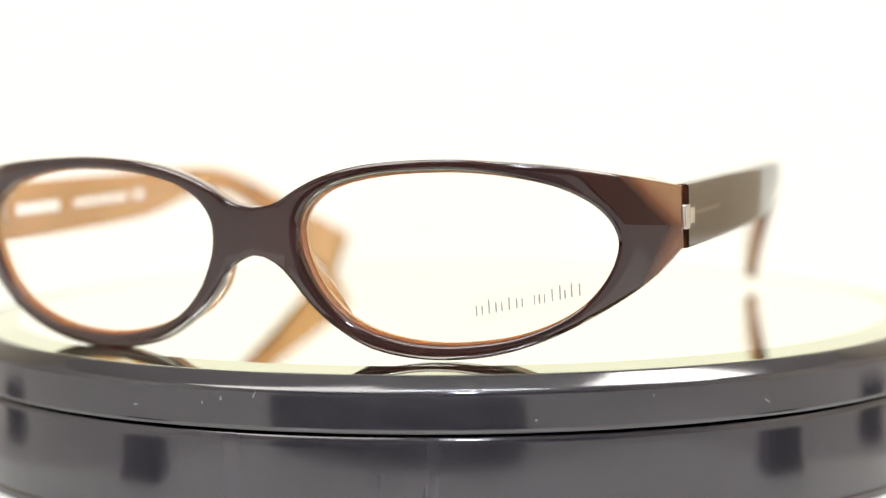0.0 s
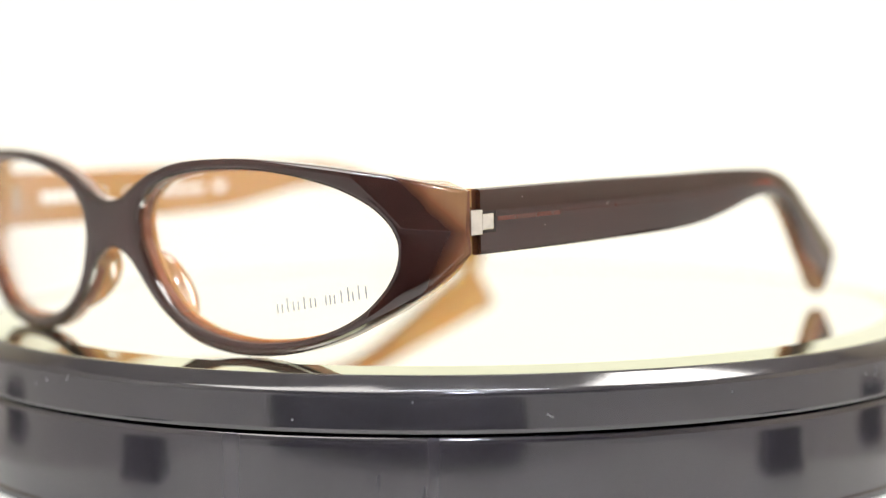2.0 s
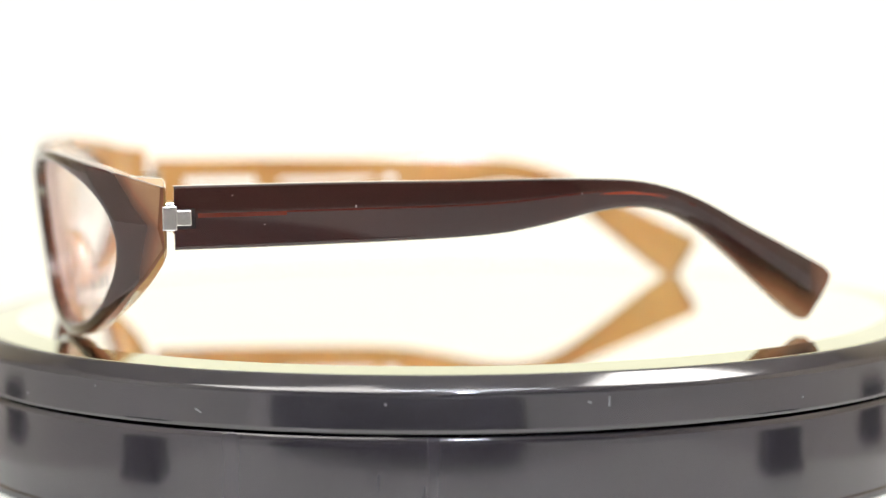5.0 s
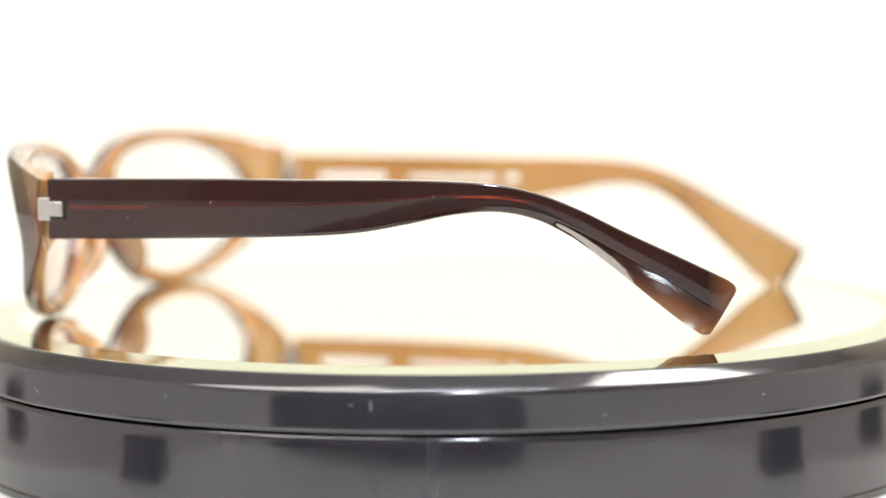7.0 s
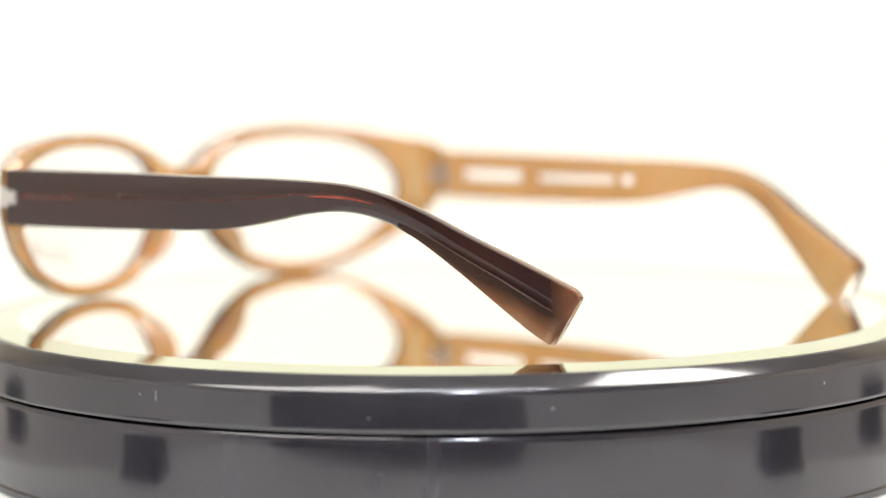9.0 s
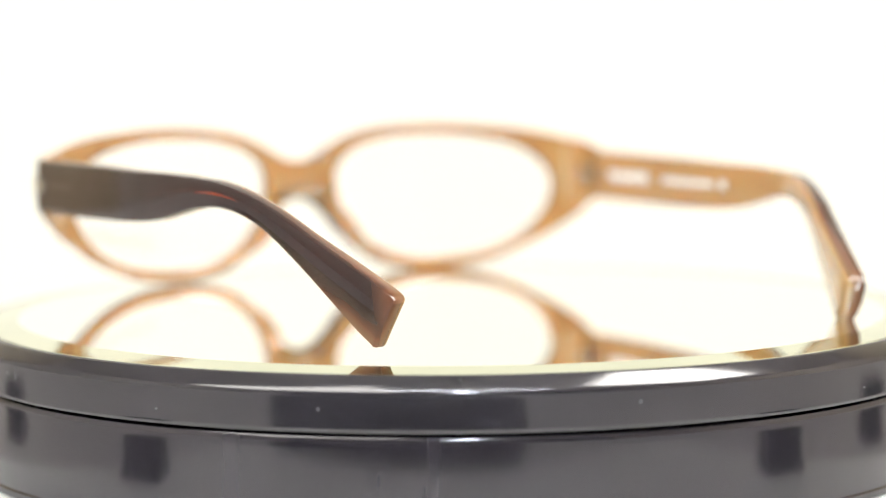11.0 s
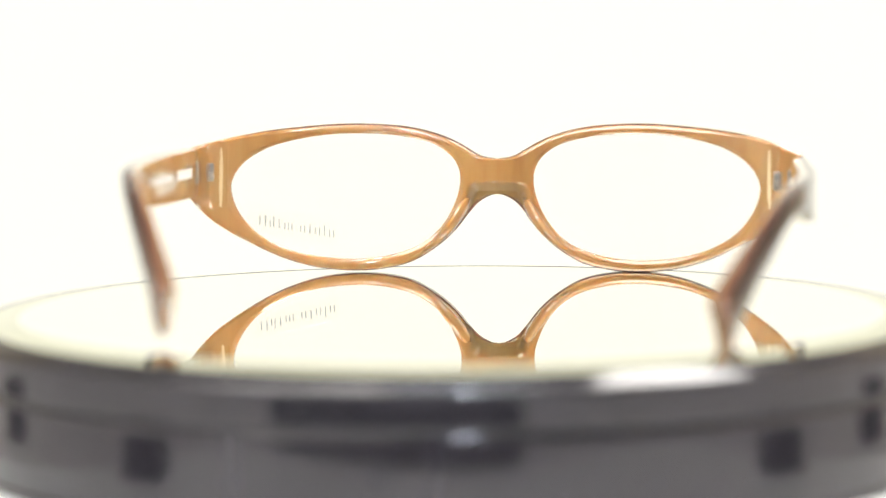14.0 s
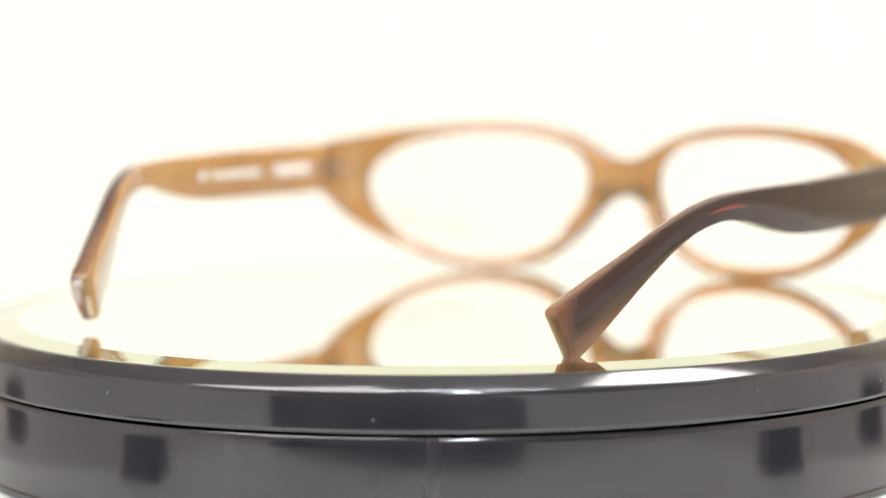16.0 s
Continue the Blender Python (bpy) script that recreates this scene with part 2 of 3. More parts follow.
base = part("base", revolve(up([(0, -12.2), (94.6, -12.2), (95.6, -10.7), (96.5, -10.5), (97.1, -10.62), (97.42, -11.0), (97.5, -11.6), (97.5, -12.7),
                                (97.5, -26.2), (97.5, -26.6), (97.9, -27.0), (97.9, -28.0), (97.4, -28.5), (0, -28.5)]), 256, False), BASE_BLACK, turntable,
            "fixed glossy black drum")
platter = part("platter", revolve(up([(94.35, -2.2), (94.35, -0.9), (94.5, -0.62), (94.9, -0.50), (95.3, -0.58), (95.55, -0.76), (97.05, -2.29), (97.3, -2.55), (97.65, -2.95), (97.78, -3.3), (97.8, -3.6), (97.8, -4.0), (97.8, -9.2),
                                      (97.8, -9.6), (97.6, -9.95), (97.2, -10.05), (93.5, -10.05), (93.0, -11.0), (20, -11.0), (20, -2.2)]), 256),
               BLACK, turntable, "turning glossy black rim with a chamfered edge")
part("mirror", revolve(up([(0, 0), (87.6, 0), (87.6, -2.0), (0, -2.0)]), 256, False), MIRROR, platter, "round mirror")
part("mirror_bevel", revolve(up([(87.61, 0), (94.2, -0.55), (94.3, -0.8), (94.3, -2.0), (87.61, -2.0)]), 256), BEVEL, platter, "greenish bevelled mirror edge")


def scuff(angle, z, w, h, tilt=0.0, r=97.8):
    """A small pale mark on the rim."""
    bm = box((-w / 2 * MM, -0.00002, -h / 2 * MM), (w / 2 * MM, 0.00002, h / 2 * MM))
    ob = part("scuff", bm, SCUFF, platter)
    a = radians(angle)
    ob.matrix_basis = Matrix.Translation(((r + 0.01) * MM * math.cos(a), (r + 0.01) * MM * math.sin(a), (z + LIFT) * MM)) @ \
        Matrix.Rotation(a + math.pi / 2, 4, "Z") @ Matrix.Rotation(radians(tilt), 4, "Y")
    return ob


for spec in ((7.0, -5.2, 0.28, 1.7), (5.0, -5.2, 0.7, 0.25, 20), (-34.6, -7.2, 1.4, 0.3, 30), (-91.7, -4.8, 0.4, 0.7), (-102, -7.0, 0.9, 0.3),
             (-88, -3.9, 0.22, 1.2, 25), (-93.8, -5.7, 0.3, 0.5), (48, -6.0, 0.4, 0.5), (30, -7.4, 0.35, 0.35), (-15, -5.0, 0.3, 0.4),
             (-60, -7.9, 0.35, 0.3), (-130, -6.5, 0.6, 0.25, 40), (80, -5.5, 0.4, 0.6, 10), (110, -7.6, 0.5, 0.25), (-48, -4.6, 0.25, 0.35), (-22.4, -0.6, 0.5, 0.28, 40, 95.35), (3.4, -0.6, 0.2, 0.3, 0, 95.35), (48.4, -0.6, 0.6, 0.3, 0, 95.35),
             (-150, -0.6, 0.4, 0.25, 20, 95.35), (62, -1.2, 0.5, 0.2, 30, 96.1), (150, -5.2, 0.3, 0.5), (170, -7.0, 0.5, 0.25, 60)):
    scuff(*spec)

# ---------------------------------------------------------------- the spectacles
glasses = tagged(new("eyeglasses"), "dark brown and caramel acetate eyeglasses with open temples on the mirror", "eyeglasses")
SIT, TIP = 0.00026, -0.30          # height and sideways lean on the mirror
glasses.location = (XC * MM, 0, SIT)

TOP = [(0, 26.0), (4, 26.8), (8.7, 29.5), (13, 31.5), (19, 33.2), (26, 34.1), (35, 34.4), (44, 33.9), (53, 33.0), (62, 31.4), (70.4, 29.3)]
LOW = [(70.6, 18.7), (66, 13.4), (61.6, 9.9), (55.4, 6.0), (49, 2.9), (41.8, 0.75), (34.3, -0.1), (27, 0.2), (20, 1.85), (14, 5.4), (9.8, 9.2),
       (6.6, 13.3), (4.3, 15.8), (1.6, 17.3), (0, 17.6)]
HOLE = [(61.7, 19.5), (61.2, 22.4), (59.6, 25.0), (57.0, 27.3), (52.6, 29.6), (46.4, 31.3), (40, 32.3), (34, 32.6), (27, 32.3), (21, 31.5), (15, 29.9), (10.9, 27.4),
        (8.7, 24.3), (8.2, 21.0), (8.9, 17.0), (11.3, 11.8), (15.1, 7.4), (20, 4.5), (26.7, 2.7), (34, 2.15), (42.5, 3.0), (49, 4.9), (54.4, 7.8), (58, 11.2), (60.6, 15.4)]
MID = Vector((34.5, 17.6))
LAM = 1.9           # depth of the dark layer, mm


def bow(u):
    return -82.3 + 0.00242 * u * u + 3.03e-7 * u ** 4


def lean(z):
    return -0.115 * (z - 15.0)


def rear(u, z):
    plain = bow(u) + 4.6 + lean(z)
    step = max(0.0, min(1.0, (u - 63.6) / 1.5)) * max(0.0, min(1.0, (z - 14.2) / 4.0))
    under = 1.35 * max(0.0, 20.6 - z) * max(0.0, min(1.0, (7.5 - u) / 3.0))      # the bridge is cut away below
    plain = max(plain - under, bow(u) + lean(z) + LAM - 0.3)
    return min(plain + (-59.8 - plain) * step * step * (3 - 2 * step), -59.8)


def facet(u, z):
    """How deep the cut corner facets of the end piece lie under the bowed front."""
    a = LAM + 0.36 * (0.785 * (u - 66.8) + 0.62 * (z - 26.5))
    b = LAM + 0.28 * (0.913 * (u - 68.0) - 0.407 * (z - 17.5))
    return max(0.0, a if u > 45 else 0.0, b if u > 45 else 0.0)


def cross(a, line):
    """Where the ray from the eye's middle at angle a meets a line of points."""
    d = Vector((math.cos(a), math.sin(a)))
    n = Vector((-d.y, d.x))
    best = None
    for p, q in zip(line, line[1:]):
        s, e = (p - MID).dot(n), (q - MID).dot(n)
        if s * e <= 0 and abs(s - e) > 1e-9:
            r = ((p - MID) + (q - p) * (s / (s - e))).dot(d)
            if r > 0 and (best is None or r < best):
                best = r
    return best


def outline():
    top, low = smooth_line([(u, z) for u, z in TOP], 8), smooth_line([(u, z) for u, z in LOW], 8)
    return top + low + [top[0]]


def hole():
    pts = smooth_line(HOLE[-2:] + HOLE + HOLE[:3], 8)[16:]
    return pts[:8 * len(HOLE) + 1]


OUT, IN = outline(), hole()
ANGLES = sorted({round(math.atan2((p - MID).y, (p - MID).x), 4) for p in
                 [Vector((0, TOP[0][1])), Vector((70.4, 29.3)), Vector((70.6, 18.7)), Vector((0, 17.6))]}
                | {round(-math.pi + 2 * math.pi * (k + 0.5) / 420, 4) for k in range(420)})
ROUND = ((0.0, 0.58), (0.04, 0.47), (0.14, 0.385), (0.45, 0.235), (0.80, 0.085), (1.05, 0.0))     # distance in from the edge, drop below the face


def front_layer(side, y0, y1, soft0, soft1, inset=0.0, crown=0.0, lip=0.0):
    """One half of the front between two depth functions, its edges rounded by soft0 and soft1."""
    bm = bmesh.new()
    cols = []
    for a in ANGLES:
        d = Vector((math.cos(a), math.sin(a)))
        i, o = MID + d * (cross(a, IN) - lip), MID + d * cross(a, OUT)
        seam = o.x < 0.02
        if seam:
            o.x = 0.0
        else:
            o = o - d * inset * max(0.0, min(1.0, (60.0 - o.x) / 6.0))
        span = (o - i).length

        def row(fn, sign, soft):
            wide = min(soft, 0.44 * span / ROUND[-1][0])
            pts = [(k * wide, s * wide * sign) for k, s in ROUND]
            inner = [(e, s) for e, s in pts]
            outer = [(span - e, s) for e, s in reversed(pts)] if not seam else [(span, 0.0)]
            lo = inner[-1][0]
            hi = outer[0][0]
            body = [(lo + (hi - lo) * f, 0.0) for f in [k / 22 for k in range(1, 22)]]
            if seam:
                body += [(hi - (hi - lo) * f, 0.0) for f in (0.040, 0.032, 0.024, 0.016, 0.008)]
            res = []
            for e, s in inner + body + outer:
                p = i + d * e
                if crown and sign > 0:
                    edge = e if seam else min(e, span - e)
                    if p.x < 6.0:
                        edge = min(edge, max(0.0, 26.0 + 0.2 * p.x - p.y), max(0.0, p.y - 17.6 + 0.3 * p.x))
                    s += crown * max(0.0, 1.0 - edge / 2.6) ** 2
                res.append((side * p.x, fn(p.x, p.y) + s, p.y - sag(side, p.x, p.y)))
            return res
        cols.append((row(y0, 1.0, soft0), row(y1, -1.0, soft1)))
    rows = []
    for f, b in cols:
        loop = f + list(reversed(b))
        rows.append([bm.verts.new((x * MM, y * MM, z * MM)) for x, y, z in loop])
    n = len(rows[0])
    half = n // 2
    for r, s in zip(rows, rows[1:] + rows[:1]):
        for k in range(n):
            j = (k + 1) % n
            if k == half - 1 and abs(r[k].co.x) < 1e-7 and abs(s[k].co.x) < 1e-7:
                continue
            bm.faces.new((r[k], r[j], s[j], s[k]))
    return bm


def sag(side, u, z):
    """The end piece of the unmarked side droops a little at its top."""
    s = max(0.0, min(1.0, (u - 56.0) / 14.0))
    return (1.25 if side < 0 else 0.1) * s * s * max(0.0, min(1.0, (z - 19.0) / 10.0))


def ground(co):
    """How far the dark sheet is ground away on the facets; towards its back edge the translucent look is put into the
    colour.
    """
    u, z = abs(co.x), co.z
    d = LAM - facet(u, z)
    t = max(0.0, min(1.0, (0.66 - d) / 1.6)) if u > 45 else 0.0
    back = max(0.0, min(1.0, (co.y - bow(u) - lean(z) - 0.7) / (LAM - 0.9)))
    return max(t * t * (3 - 2 * t), 0.42 * back if u < 58 else 0.0)


def dark_front(u, z):
    g = facet(u, z)
    return min(bow(u) + lean(z) + g, rear(u, z) - 1.0)


def tan_front(u, z):
    return min(max(bow(u) + lean(z) + LAM - 0.15, dark_front(u, z) + 0.16), rear(u, z) - 0.7)


def mid_back(u, z):
    return min(tan_front(u, z) + 0.75 + 0.75 * max(0.0, min(1.0, (62.0 - u) / 8.0)), rear(u, z) - 0.3)


def dark_back(u, z):
    return min(max(bow(u) + lean(z) + LAM - 0.17, dark_front(u, z) + 0.14), rear(u, z) - 0.72)


def both(fn, **kw):
    a = fn(1, **kw)
    b = fn(-1, **kw)
    me = bpy.data.meshes.new("half")
    b.to_mesh(me)
    b.free()
    a.from_mesh(me)
    bpy.data.meshes.remove(me)
    bmesh.ops.remove_doubles(a, verts=[v for v in a.verts if abs(v.co.x) < 1e-6], dist=2e-6)
    return a


part("front_rim", both(lambda s: front_layer(s, dark_front, dark_back, 0.62, 0.0, crown=0.22)), BROWN, glasses, "polished dark brown front layer", thin=ground)
part("middle_rim", both(lambda s: front_layer(s, tan_front, mid_back, 0.0, 0.0, lip=0.18)), MID_BROWN, glasses, "thin brown layer between the dark and the caramel")
part("back_rim", both(lambda s: front_layer(s, mid_back, rear, 0.0, 1.0, 0.3, lip=0.5)), TAN, glasses, "caramel inner layer of the frame front")


def step_line(side, u, w):
    """A pale upright strip where the back of the end piece steps towards the hinge; the bright line there is put into
    its colour.
    """
    secs = []
    for k in range(13):
        z = 15.6 + 13.6 * k / 12
        half = w * (0.25 + 0.75 * math.sin(math.pi * (0.04 + 0.92 * k / 12)) ** 0.5)
        pts = []
        for q, dy in ((u - half, 0.0), (u - half * 0.5, 0.05), (u + half * 0.5, 0.05), (u + half, 0.0), (u + half, -0.3), (u - half, -0.3)):
            pts.append((side * q * MM, (rear(q, z) + dy) * MM, (z - sag(side, q, z)) * MM))
        secs.append(pts)
    return loft(secs)


for side in (1, -1):
    part("step_line", step_line(side, 63.2, 0.42), STEP_BRIGHT, glasses, "pale strip painted for the bright line at the step")
    part("step_line", step_line(side, 61.9, 0.22), TAN, glasses)


def lens_mesh(side):
    bm = bmesh.new()
    loops = []
    for depth in (1.7, 3.2):
        rings = [[bm.verts.new((side * MID.x * MM, (bow(MID.x) + lean(MID.y) + depth) * MM, MID.y * MM))]]
        for f in (0.25, 0.5, 0.75, 1.0):
            ring = []
            for a in ANGLES[::2]:
                p = MID + Vector((math.cos(a), math.sin(a))) * (cross(a, IN) + 0.25) * f
                ring.append(bm.verts.new((side * p.x * MM, (bow(p.x) + lean(p.y) + depth) * MM, p.y * MM)))
            rings.append(ring)
        for a, b in zip(rings, rings[1:]):
            for k in range(len(b)):
                j = (k + 1) % len(b)
                bm.faces.new((a[0], b[k], b[j]) if len(a) == 1 else (a[k], b[k], b[j], a[j]))
        loops.append(rings[-1])
    for k in range(len(loops[0])):
        j = (k + 1) % len(loops[0])
        bm.faces.new((loops[0][k], loops[0][j], loops[1][j], loops[1][k]))
    return bm


for side in (1, -1):
    glass = part("lens", lens_mesh(side), LENS, glasses, "clear demo lens")
    glass.visible_shadow = False
    if side == 1:
        decal = bmesh.new()
        edge = []
        for cx, cz, a0 in ((57.0, 1.1, 0), (57.0, 4.6, 90), (38.6, 4.6, 180), (38.6, 1.1, 270)):
            cz = cz + 5.6 + (cx - 38.3) * 0.20
            for k in range(5):
                a = radians(a0 - 90 + k * 22.5)
                edge.append((cx + 1.1 * math.cos(a), cz + 1.1 * math.sin(a)))
        skins = [[decal.verts.new((q * MM, (bow(q) + lean(w) + dy) * MM, w * MM)) for q, w in edge] for dy in (1.69, 1.64)]
        for skin in skins:
            decal.faces.new(skin)
        for k in range(len(edge)):
            j = (k + 1) % len(edge)
            decal.faces.new((skins[0][k], skins[0][j], skins[1][j], skins[1][k]))
        part("decal", decal, LENS, glass, "clear rounded sticker round the print", smooth=False).visible_shadow = False
        # the printed mark: plain grey bars where the letters stand
        u = 38.3
        for w, h, gap in ((1.05, 1.5, 0.65), (0.22, 2.2, 0.65), (1.05, 1.5, 0.7), (0.22, 1.9, 0.7), (1.0, 1.5, 1.3),
                          (1.5, 1.5, 0.75), (0.22, 1.9, 0.75), (0.85, 2.2, 0.6), (0.22, 2.2, 0.75), (0.22, 1.9, 0.7)):
            kind, w, h, gap = w, w * 1.27, h * 1.12, gap * 1.27
            c = u + w / 2
            z = 7.5 + (c - 38.3) * 0.20
            strokes = (0.0,) if kind < 0.5 else (-0.36, 0.36) if kind < 1.3 else (-0.42, 0.0, 0.42)
            for k in strokes:
                bm = bmesh.new()
                bmesh.ops.create_cube(bm, size=1.0)
                for v in bm.verts:
                    x, yy, zz = v.co
                    q = Vector((c + k * w + x * 0.2, z + (zz + 0.5) * (h if k <= 0 else 1.5) + k * w * 0.2))
                    v.co = (q.x * MM, (bow(q.x) + lean(q.y) + 1.61 + yy * 0.04) * MM, q.y * MM)
                part("print_bar", bm, INK, glass, smooth=False)
            u += w + gap


def nose_pad(side):
    """A moulded pad swelling from the back of the rim beside the nose."""
    line = smooth_line([(5.6, -78.7, 16.0), (6.2, -77.4, 15.3), (6.9, -76.4, 14.4), (8.8, -74.9, 11.4), (11.2, -74.6, 8.4), (14.0, -75.6, 5.6), (17.6, -77.2, 3.2)], 5)
    sections = []
    n = len(line) - 1
    for k, p in enumerate(line):
        s = math.sin(math.pi * (0.06 + 0.88 * k / n)) ** 1.15
        w, dpt = 1.2 * s + 0.05, 1.9 * s + 0.15
        t = (line[min(n, k + 1)] - line[max(0, k - 1)]).normalized()
        back = (Vector((0.28, 1, 0.1)) - t * t.dot(Vector((0.28, 1, 0.1)))).normalized()
        out = t.cross(back).normalized()
        sec = []
        for j in range(14):
            a = 2 * math.pi * j / 14
            q = p + out * (w * math.cos(a)) + back * (dpt * math.sin(a))
            sec.append((side * (q.x + 0.9) * MM, q.y * MM, (q.z + 0.5) * MM))
        sections.append(sec)
    return loft(sections)


for side in (1, -1):
    part("nose_pad", nose_pad(side), TAN, glasses, "moulded caramel nose pad")

# temple: centre line (y, height), half height, outer face (u), thickness, chamfer
ARM = [(-58.5, 24.45, 5.55, 71.12, 3.7, 0.0), (-45, 24.6, 5.5, 71.1, 3.7, 0.0), (-27, 24.85, 5.35, 71.05, 3.7, 0.0), (-10, 25.05, 5.05, 70.6, 3.7, 0.0), (0, 25.4, 4.7, 69.8, 3.7, 0.0),
       (8, 26.1, 4.0, 69.0, 3.7, 0.05), (17, 26.9, 2.95, 67.8, 3.7, 0.15), (25, 26.9, 2.35, 66.2, 3.7, 0.3), (32, 25.4, 2.15, 64.2, 3.7, 0.45),
       (38.6, 22.4, 2.35, 61.9, 3.8, 0.6), (45.4, 18.1, 2.95, 59.2, 3.9, 0.8), (53.8, 12.6, 4.1, 55.8, 4.0, 1.0), (59.6, 8.75, 4.85, 53.4, 4.0, 1.0), (62.2, 7.1, 5.0, 52.4, 3.9, 1.0), (63.1, 6.5, 4.75, 52.0, 3.5, 1.0), (63.5, 6.25, 4.2, 51.85, 2.7, 1.0)]


def drop(side, y):
    """The temples stand a little lower than modelled, the unmarked one more so."""
    if side > 0:
        return -0.62
    s = max(0.0, min(1.0, (y + 58.0) / 122.0))
    return -2.34 - 2.6 * s * (1 - s) - 0.1 * s


def arm_frames():
    line = smooth_line([Vector(r[:4]) for r in ARM], 6)
    extra = smooth_line([Vector((r[4], r[5], 0)) for r in ARM], 6)
    out = []
    n = len(line) - 1
    for k, (p, e) in enumerate(zip(line, extra)):
        a, b = line[max(0, k - 1)], line[min(n, k + 1)]
        t = Vector((b[3] - a[3], b[0] - a[0], b[1] - a[1])).normalized()
        rise = (Vector((0, 0, 1)) - t * t.z).normalized()
        away = t.cross(rise).normalized()
        if away.x < 0:
            away = -away
        out.append((Vector((p[3], p[0], p[1])), rise, away, p[2], e.x, max(0.0, e.y)))
    return out


ARM_FRAMES = arm_frames()
SPLIT = 0.56        # share of the thickness that is dark, from the outside


def arm_section(f, side, dark):
    o, rise, away, hh, th, ch = f
    m = -th * (SPLIT + 0.30 * ch)
    c = 0.55
    ridge = -(hh - c) * (1 - ch) - 0.15 * hh * ch
    foot = -c * (1 - ch) - 0.42 * th * ch
    base = -hh * (1 + 0.15 * ch)
    if dark:
        pts = [(m, hh), (-c, hh), (-c * 0.3, hh - c * 0.3), (0, hh - c), (0, hh * 0.3), (0, ridge + 0.3), (-0.05 - 0.06 * ch, ridge),
               (-c * 0.3 * (1 - ch) + ch * (foot * 0.5), (-hh + c * 0.3) * (1 - ch) + ch * (ridge * 0.5 + base * 0.5)), (foot, base + (0.02 if ch > 0.1 else 0.0)), (m, base)]
    else:
        pts = [(m, hh), (m, base), ((m - th + c) * 0.5, base), (-th + c, base), (-th + c * 0.3, base + c * 0.3), (-th, base + c), (-th, 0), (-th, hh - c), (-th + c * 0.3, hh - c * 0.3), (-th + c, hh)]
    res = []
    for w, h in pts:
        q = o + away * w + rise * h
        res.append((side * q.x * MM, q.y * MM, (q.z + drop(side, q.y)) * MM))
    return res


def browned():
    """The dark sheet of a temple shows brown at the cut tip and, as painted translucence, towards the caramel layer."""
    axes = [(f[0], f[2], f[4]) for f in ARM_FRAMES]

    def value(co):
        o, away, th = min(axes, key=lambda a: abs(a[0].y - co.y))
        depth = -(Vector((abs(co.x), co.y, co.z)) - Vector((o.x, o.y, co.z))).dot(away) / th
        tip = max(0.0, min(1.0, (co.y - 58.5) / 5.0))
        zone = max(0.0, min(1.0, (co.y - 44.0) / 12.0))
        return max((0.55 + 0.42 * zone) * max(0.0, min(1.0, (depth - 0.15 + 0.1 * zone) / (0.5 - 0.17 * zone))), 0.48 * tip * tip)
    return value


def arm_strip(side, ya, yb, w, h0, h1, proud, pieces=16, taper=False):
    """A thin raised strip that follows the temple's face between two stations; w is the depth under the outer face."""
    secs = []
    a0, a1 = h0, h1
    for k in range(pieces + 1):
        y = ya + (yb - ya) * k / pieces
        i = 0
        while i < len(ARM_FRAMES) - 2 and ARM_FRAMES[i + 1][0].y < y:
            i += 1
        f, g = ARM_FRAMES[i], ARM_FRAMES[i + 1]
        s = (y - f[0].y) / (g[0].y - f[0].y)
        o, rise, away = f[0].lerp(g[0], s), f[1].lerp(g[1], s), f[2].lerp(g[2], s)
        pts = []
        if taper:
            mid, half = (a0 + a1) / 2, (a1 - a0) / 2 * math.sin(math.pi * (0.03 + 0.94 * k / pieces))
            h0, h1 = mid - half, mid + half
        for ww, hh in ((w, h0), (w + proud, h0), (w + proud, h1), (w, h1)):
            q = o + away * ww + rise * hh
            pts.append((side * q.x * MM, q.y * MM, (q.z + drop(side, q.y)) * MM))
        secs.append(pts)
    return loft(secs)


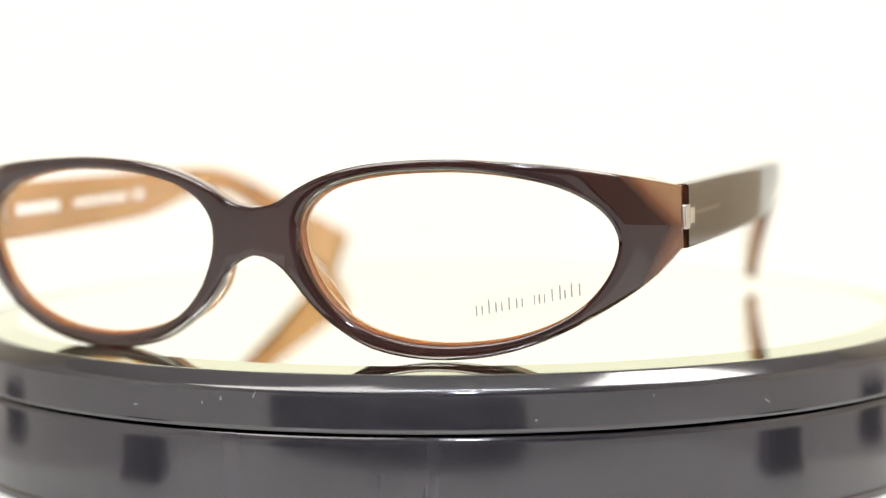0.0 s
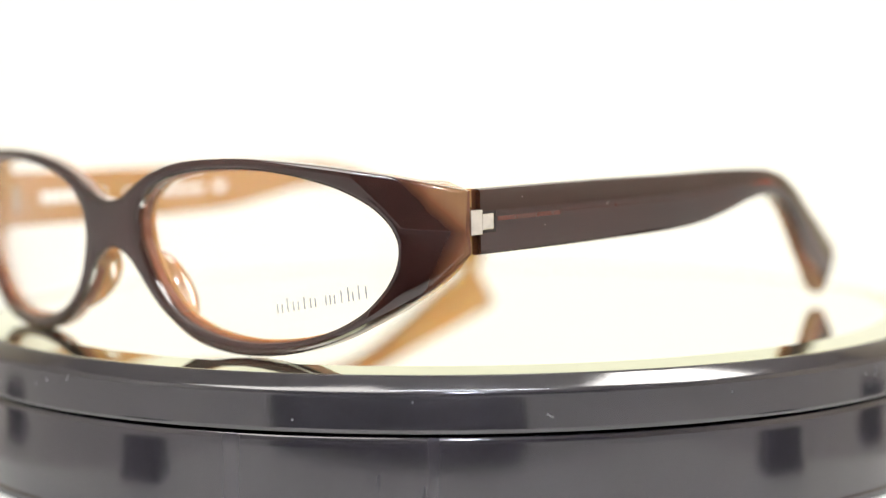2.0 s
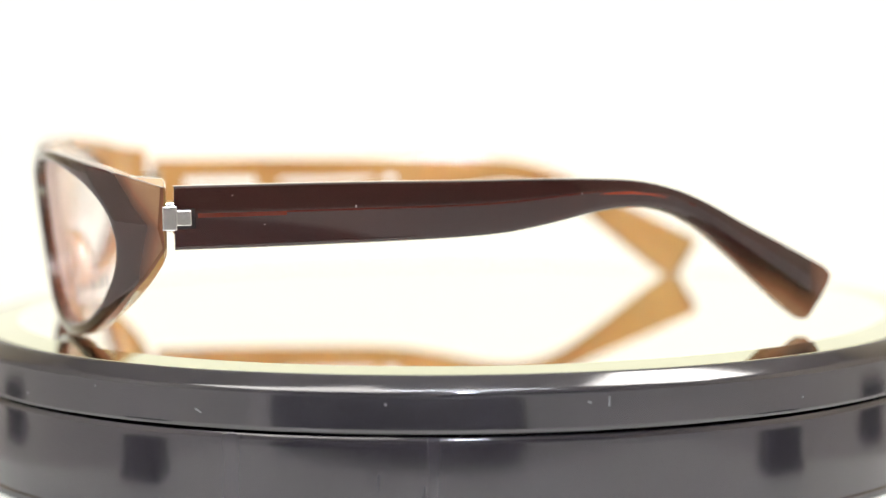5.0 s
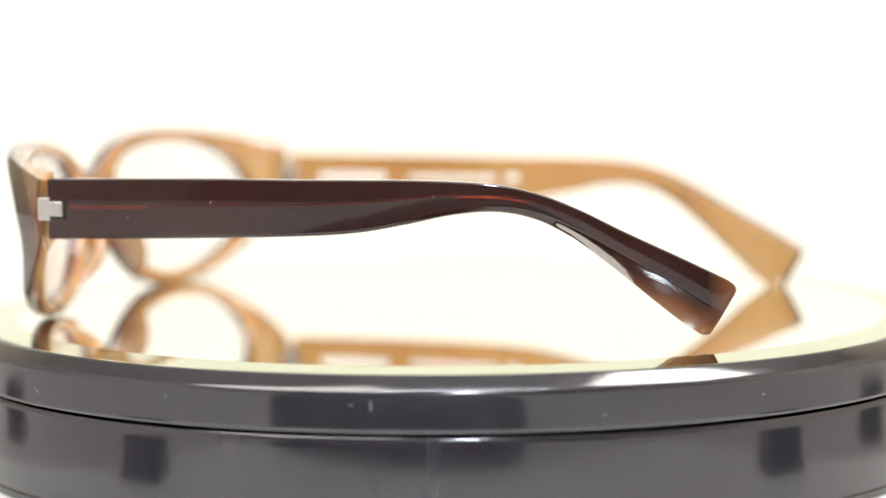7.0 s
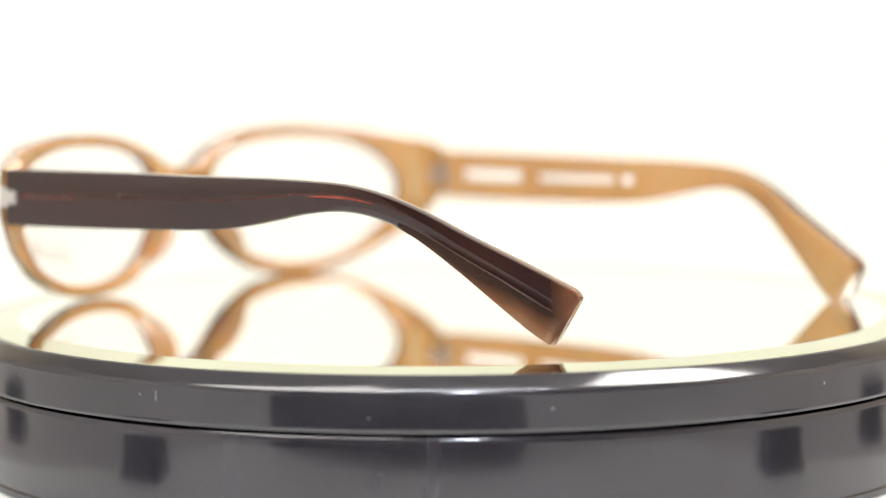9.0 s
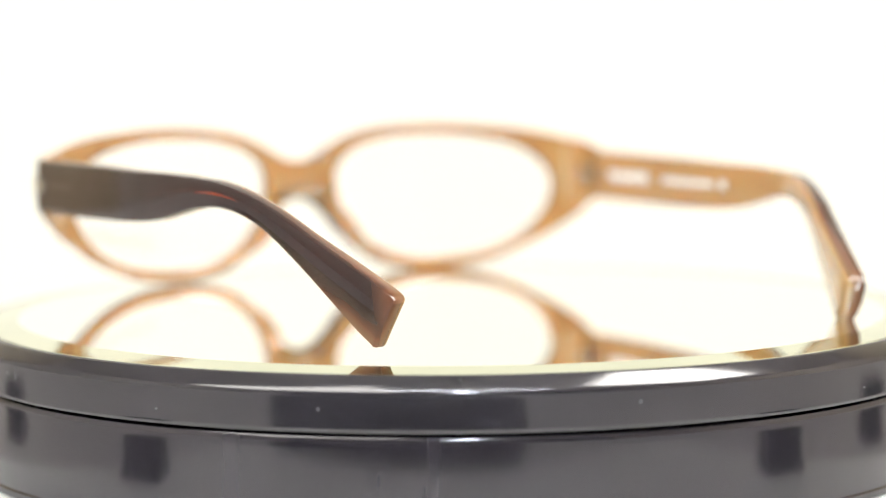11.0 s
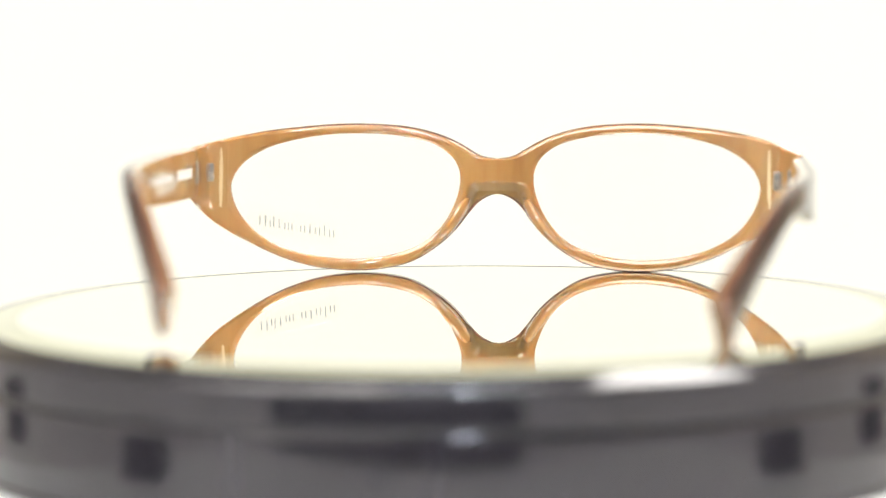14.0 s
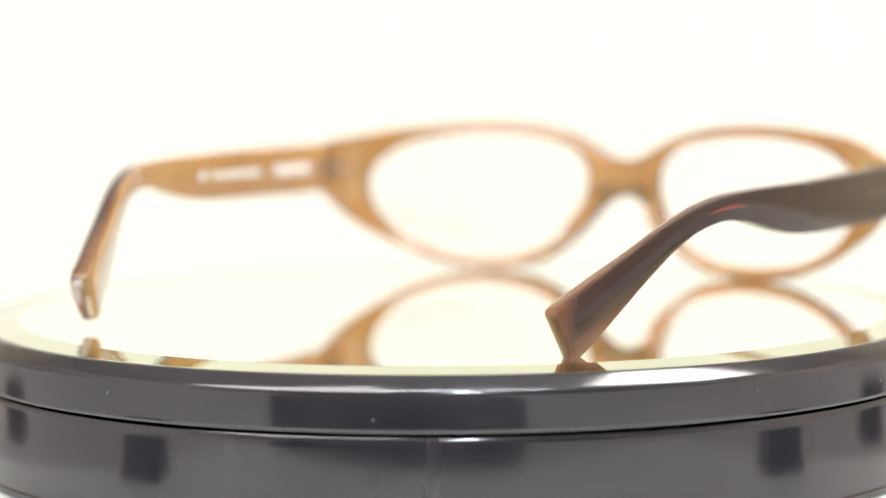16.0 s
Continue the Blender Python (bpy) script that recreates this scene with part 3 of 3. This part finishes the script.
for side in (1, -1):
    temple = part("temple", loft([arm_section(f, side, True) for f in ARM_FRAMES]), BROWN, glasses, "polished dark brown temple with a flared tip", thin=browned())
    part("inner_layer", loft([arm_section(f, side, False) for f in ARM_FRAMES]), TAN, temple, "caramel inner face of the temple")
    part("core_glow_strip", arm_strip(side, -54.4, -39, -0.02, 0.0, 0.75, 0.035), CORE, temple, "reddish core showing through the acetate")
    part("core_glow_strip", arm_strip(side, -39, 36, -0.02, 0.5, 0.8, 0.032, 44), FAINT, temple, "reddish core showing through the acetate")
    # light shining through the bend, painted as a tapered red strip
    part("core_glow_strip", arm_strip(side, 17.5, 30.5, -0.02, -0.05, 0.4, 0.036, 20, True), BEND_GLOW, temple, "red glow of light through the bend, painted on a strip")
    part("dust_speck", arm_strip(side, -26.95, -26.65, 0.0, 0.9, 1.4, 0.03, 1), SCUFF, temple)
    for yy, hh in ((-48.5, 3.6), (-43, -1.6), (14, 0.5)):
        part("dust_speck", arm_strip(side, yy, yy + 0.22, 0.0, hh, hh + 0.2, 0.03, 1), SCUFF, temple)
    # the slot is not cut; its shade is a flat dark strip
    part("slot_shade_strip", arm_strip(side, -58.3, -54.9, -0.02, -1.75 - 0.1, 1.75 - 0.1, 0.05, 6), SLOT_SHADE, temple, "dark strip painted for the shaded slot round the hinge")
    # writing inside: pale bars
    for ya, yb, h0, h1 in ((-51.0, -34.5, -0.8, 1.4), (-29.0, -7.5, -0.4, 0.9), (-4.9, -1.4, -0.6, 1.1)):
        n = max(1, int((yb - ya) / 1.9))
        for k in range(n):
            a = ya + (yb - ya) * k / n
            part("print_bar", arm_strip(side, a, a + (yb - ya) / n * 0.8, -3.735, h0, h1, -0.03, 2), WHITE_INK, temple, "white printed bar")
    hinge = part("hinge", box((0, 0, 0), (1, 1, 1)), STEEL, glasses, "small silver metal hinge")
    bm = bmesh.new()
    for lo, hi in (((69.2, -60.6, 22.3), (71.25, -58.0, 26.6)), ((69.3, -58.2, 23.1), (71.38, -55.5, 25.9)), ((67.0, -60.2, 22.0), (69.0, -56.6, 27.0))):
        b = box([c * MM for c in lo], [c * MM for c in hi], 0.00022)
        me = bpy.data.meshes.new("piece")
        b.to_mesh(me)
        b.free()
        bm.from_mesh(me)
        bpy.data.meshes.remove(me)
    centre = Vector((69.5, -58.2, 24.5)) * MM
    for v in bm.verts:
        v.co = v.co - centre
        v.co.x *= side
    bmesh.ops.recalc_face_normals(bm, faces=bm.faces[:])
    bm.to_mesh(hinge.data)
    bm.free()
    hinge.location = (side * centre.x, centre.y, centre.z + drop(side, -58) * MM)
    screw = part("screw", revolve([(0, 2.9), (0.7, 2.9), (0.8, 2.7), (0.8, -2.7), (0.7, -2.9), (0, -2.9)], 20, False), STEEL, hinge)
    # the riveted hinge plate on the back of the end piece
    plate = box((-0.0009, -0.0005, -0.0021), (0.0009, 0.0003, 0.0021), 0.0003)
    plate_ob = part("hinge_plate", plate, STEEL, hinge, "small silver plate with a rivet")
    plate_ob.location = (side * -4.6 * MM, -1.5 * MM, 0)
    rivet = revolve([(0, 0.55), (0.5, 0.5), (0.62, 0.3), (0.62, -0.4), (0, -0.4)], 20, False)
    for v in rivet.verts:
        v.co = (v.co.x, v.co.z, v.co.y)
    rivet_ob = part("screw", rivet, STEEL, hinge)
    rivet_ob.location = (side * -4.6 * MM, -1.1 * MM, -0.5 * MM)
    screw.location = (side * -1.5 * MM, 0.3 * MM, 0)

# the lens is focused on this mark, which follows the nearer or the farther side of the spectacles
focus_mark = new("focus_mark")
cam.data.dof.use_dof = True
cam.data.dof.focus_object = focus_mark
cam.data.dof.aperture_fstop = 8.2


def motions():
    times = [0.5 * k for k in range(33)]
    walk(platter, [(t, pose(0, 0, 0, 0, 0, turn(t))) for t in times])
    rows = []
    for t in times:
        a = radians(turn(t))
        rows.append((t, pose(XC * MM * math.cos(a), XC * MM * math.sin(a), SIT, 0, 0, turn(t)) @ pose(0, 0, 0, 0, TIP, 0)))
    walk(glasses, rows)
    depth = ((0.0, 0.413), (2.0, 0.410), (4.2, 0.412), (6.3, 0.428), (8.0, 0.428), (9.2, 0.428), (11.3, 0.424), (11.5, 0.430), (11.75, 0.475), (12.0, 0.475), (12.5, 0.505),
             (13.0, 0.572), (13.5, 0.588), (15.05, 0.588), (15.2, 0.535), (15.35, 0.455), (15.5, 0.432), (16.0, 0.424))
    walk(focus_mark, [(t, pose(0, EYE[1] + d, 0.012)) for t, d in depth])


motions()
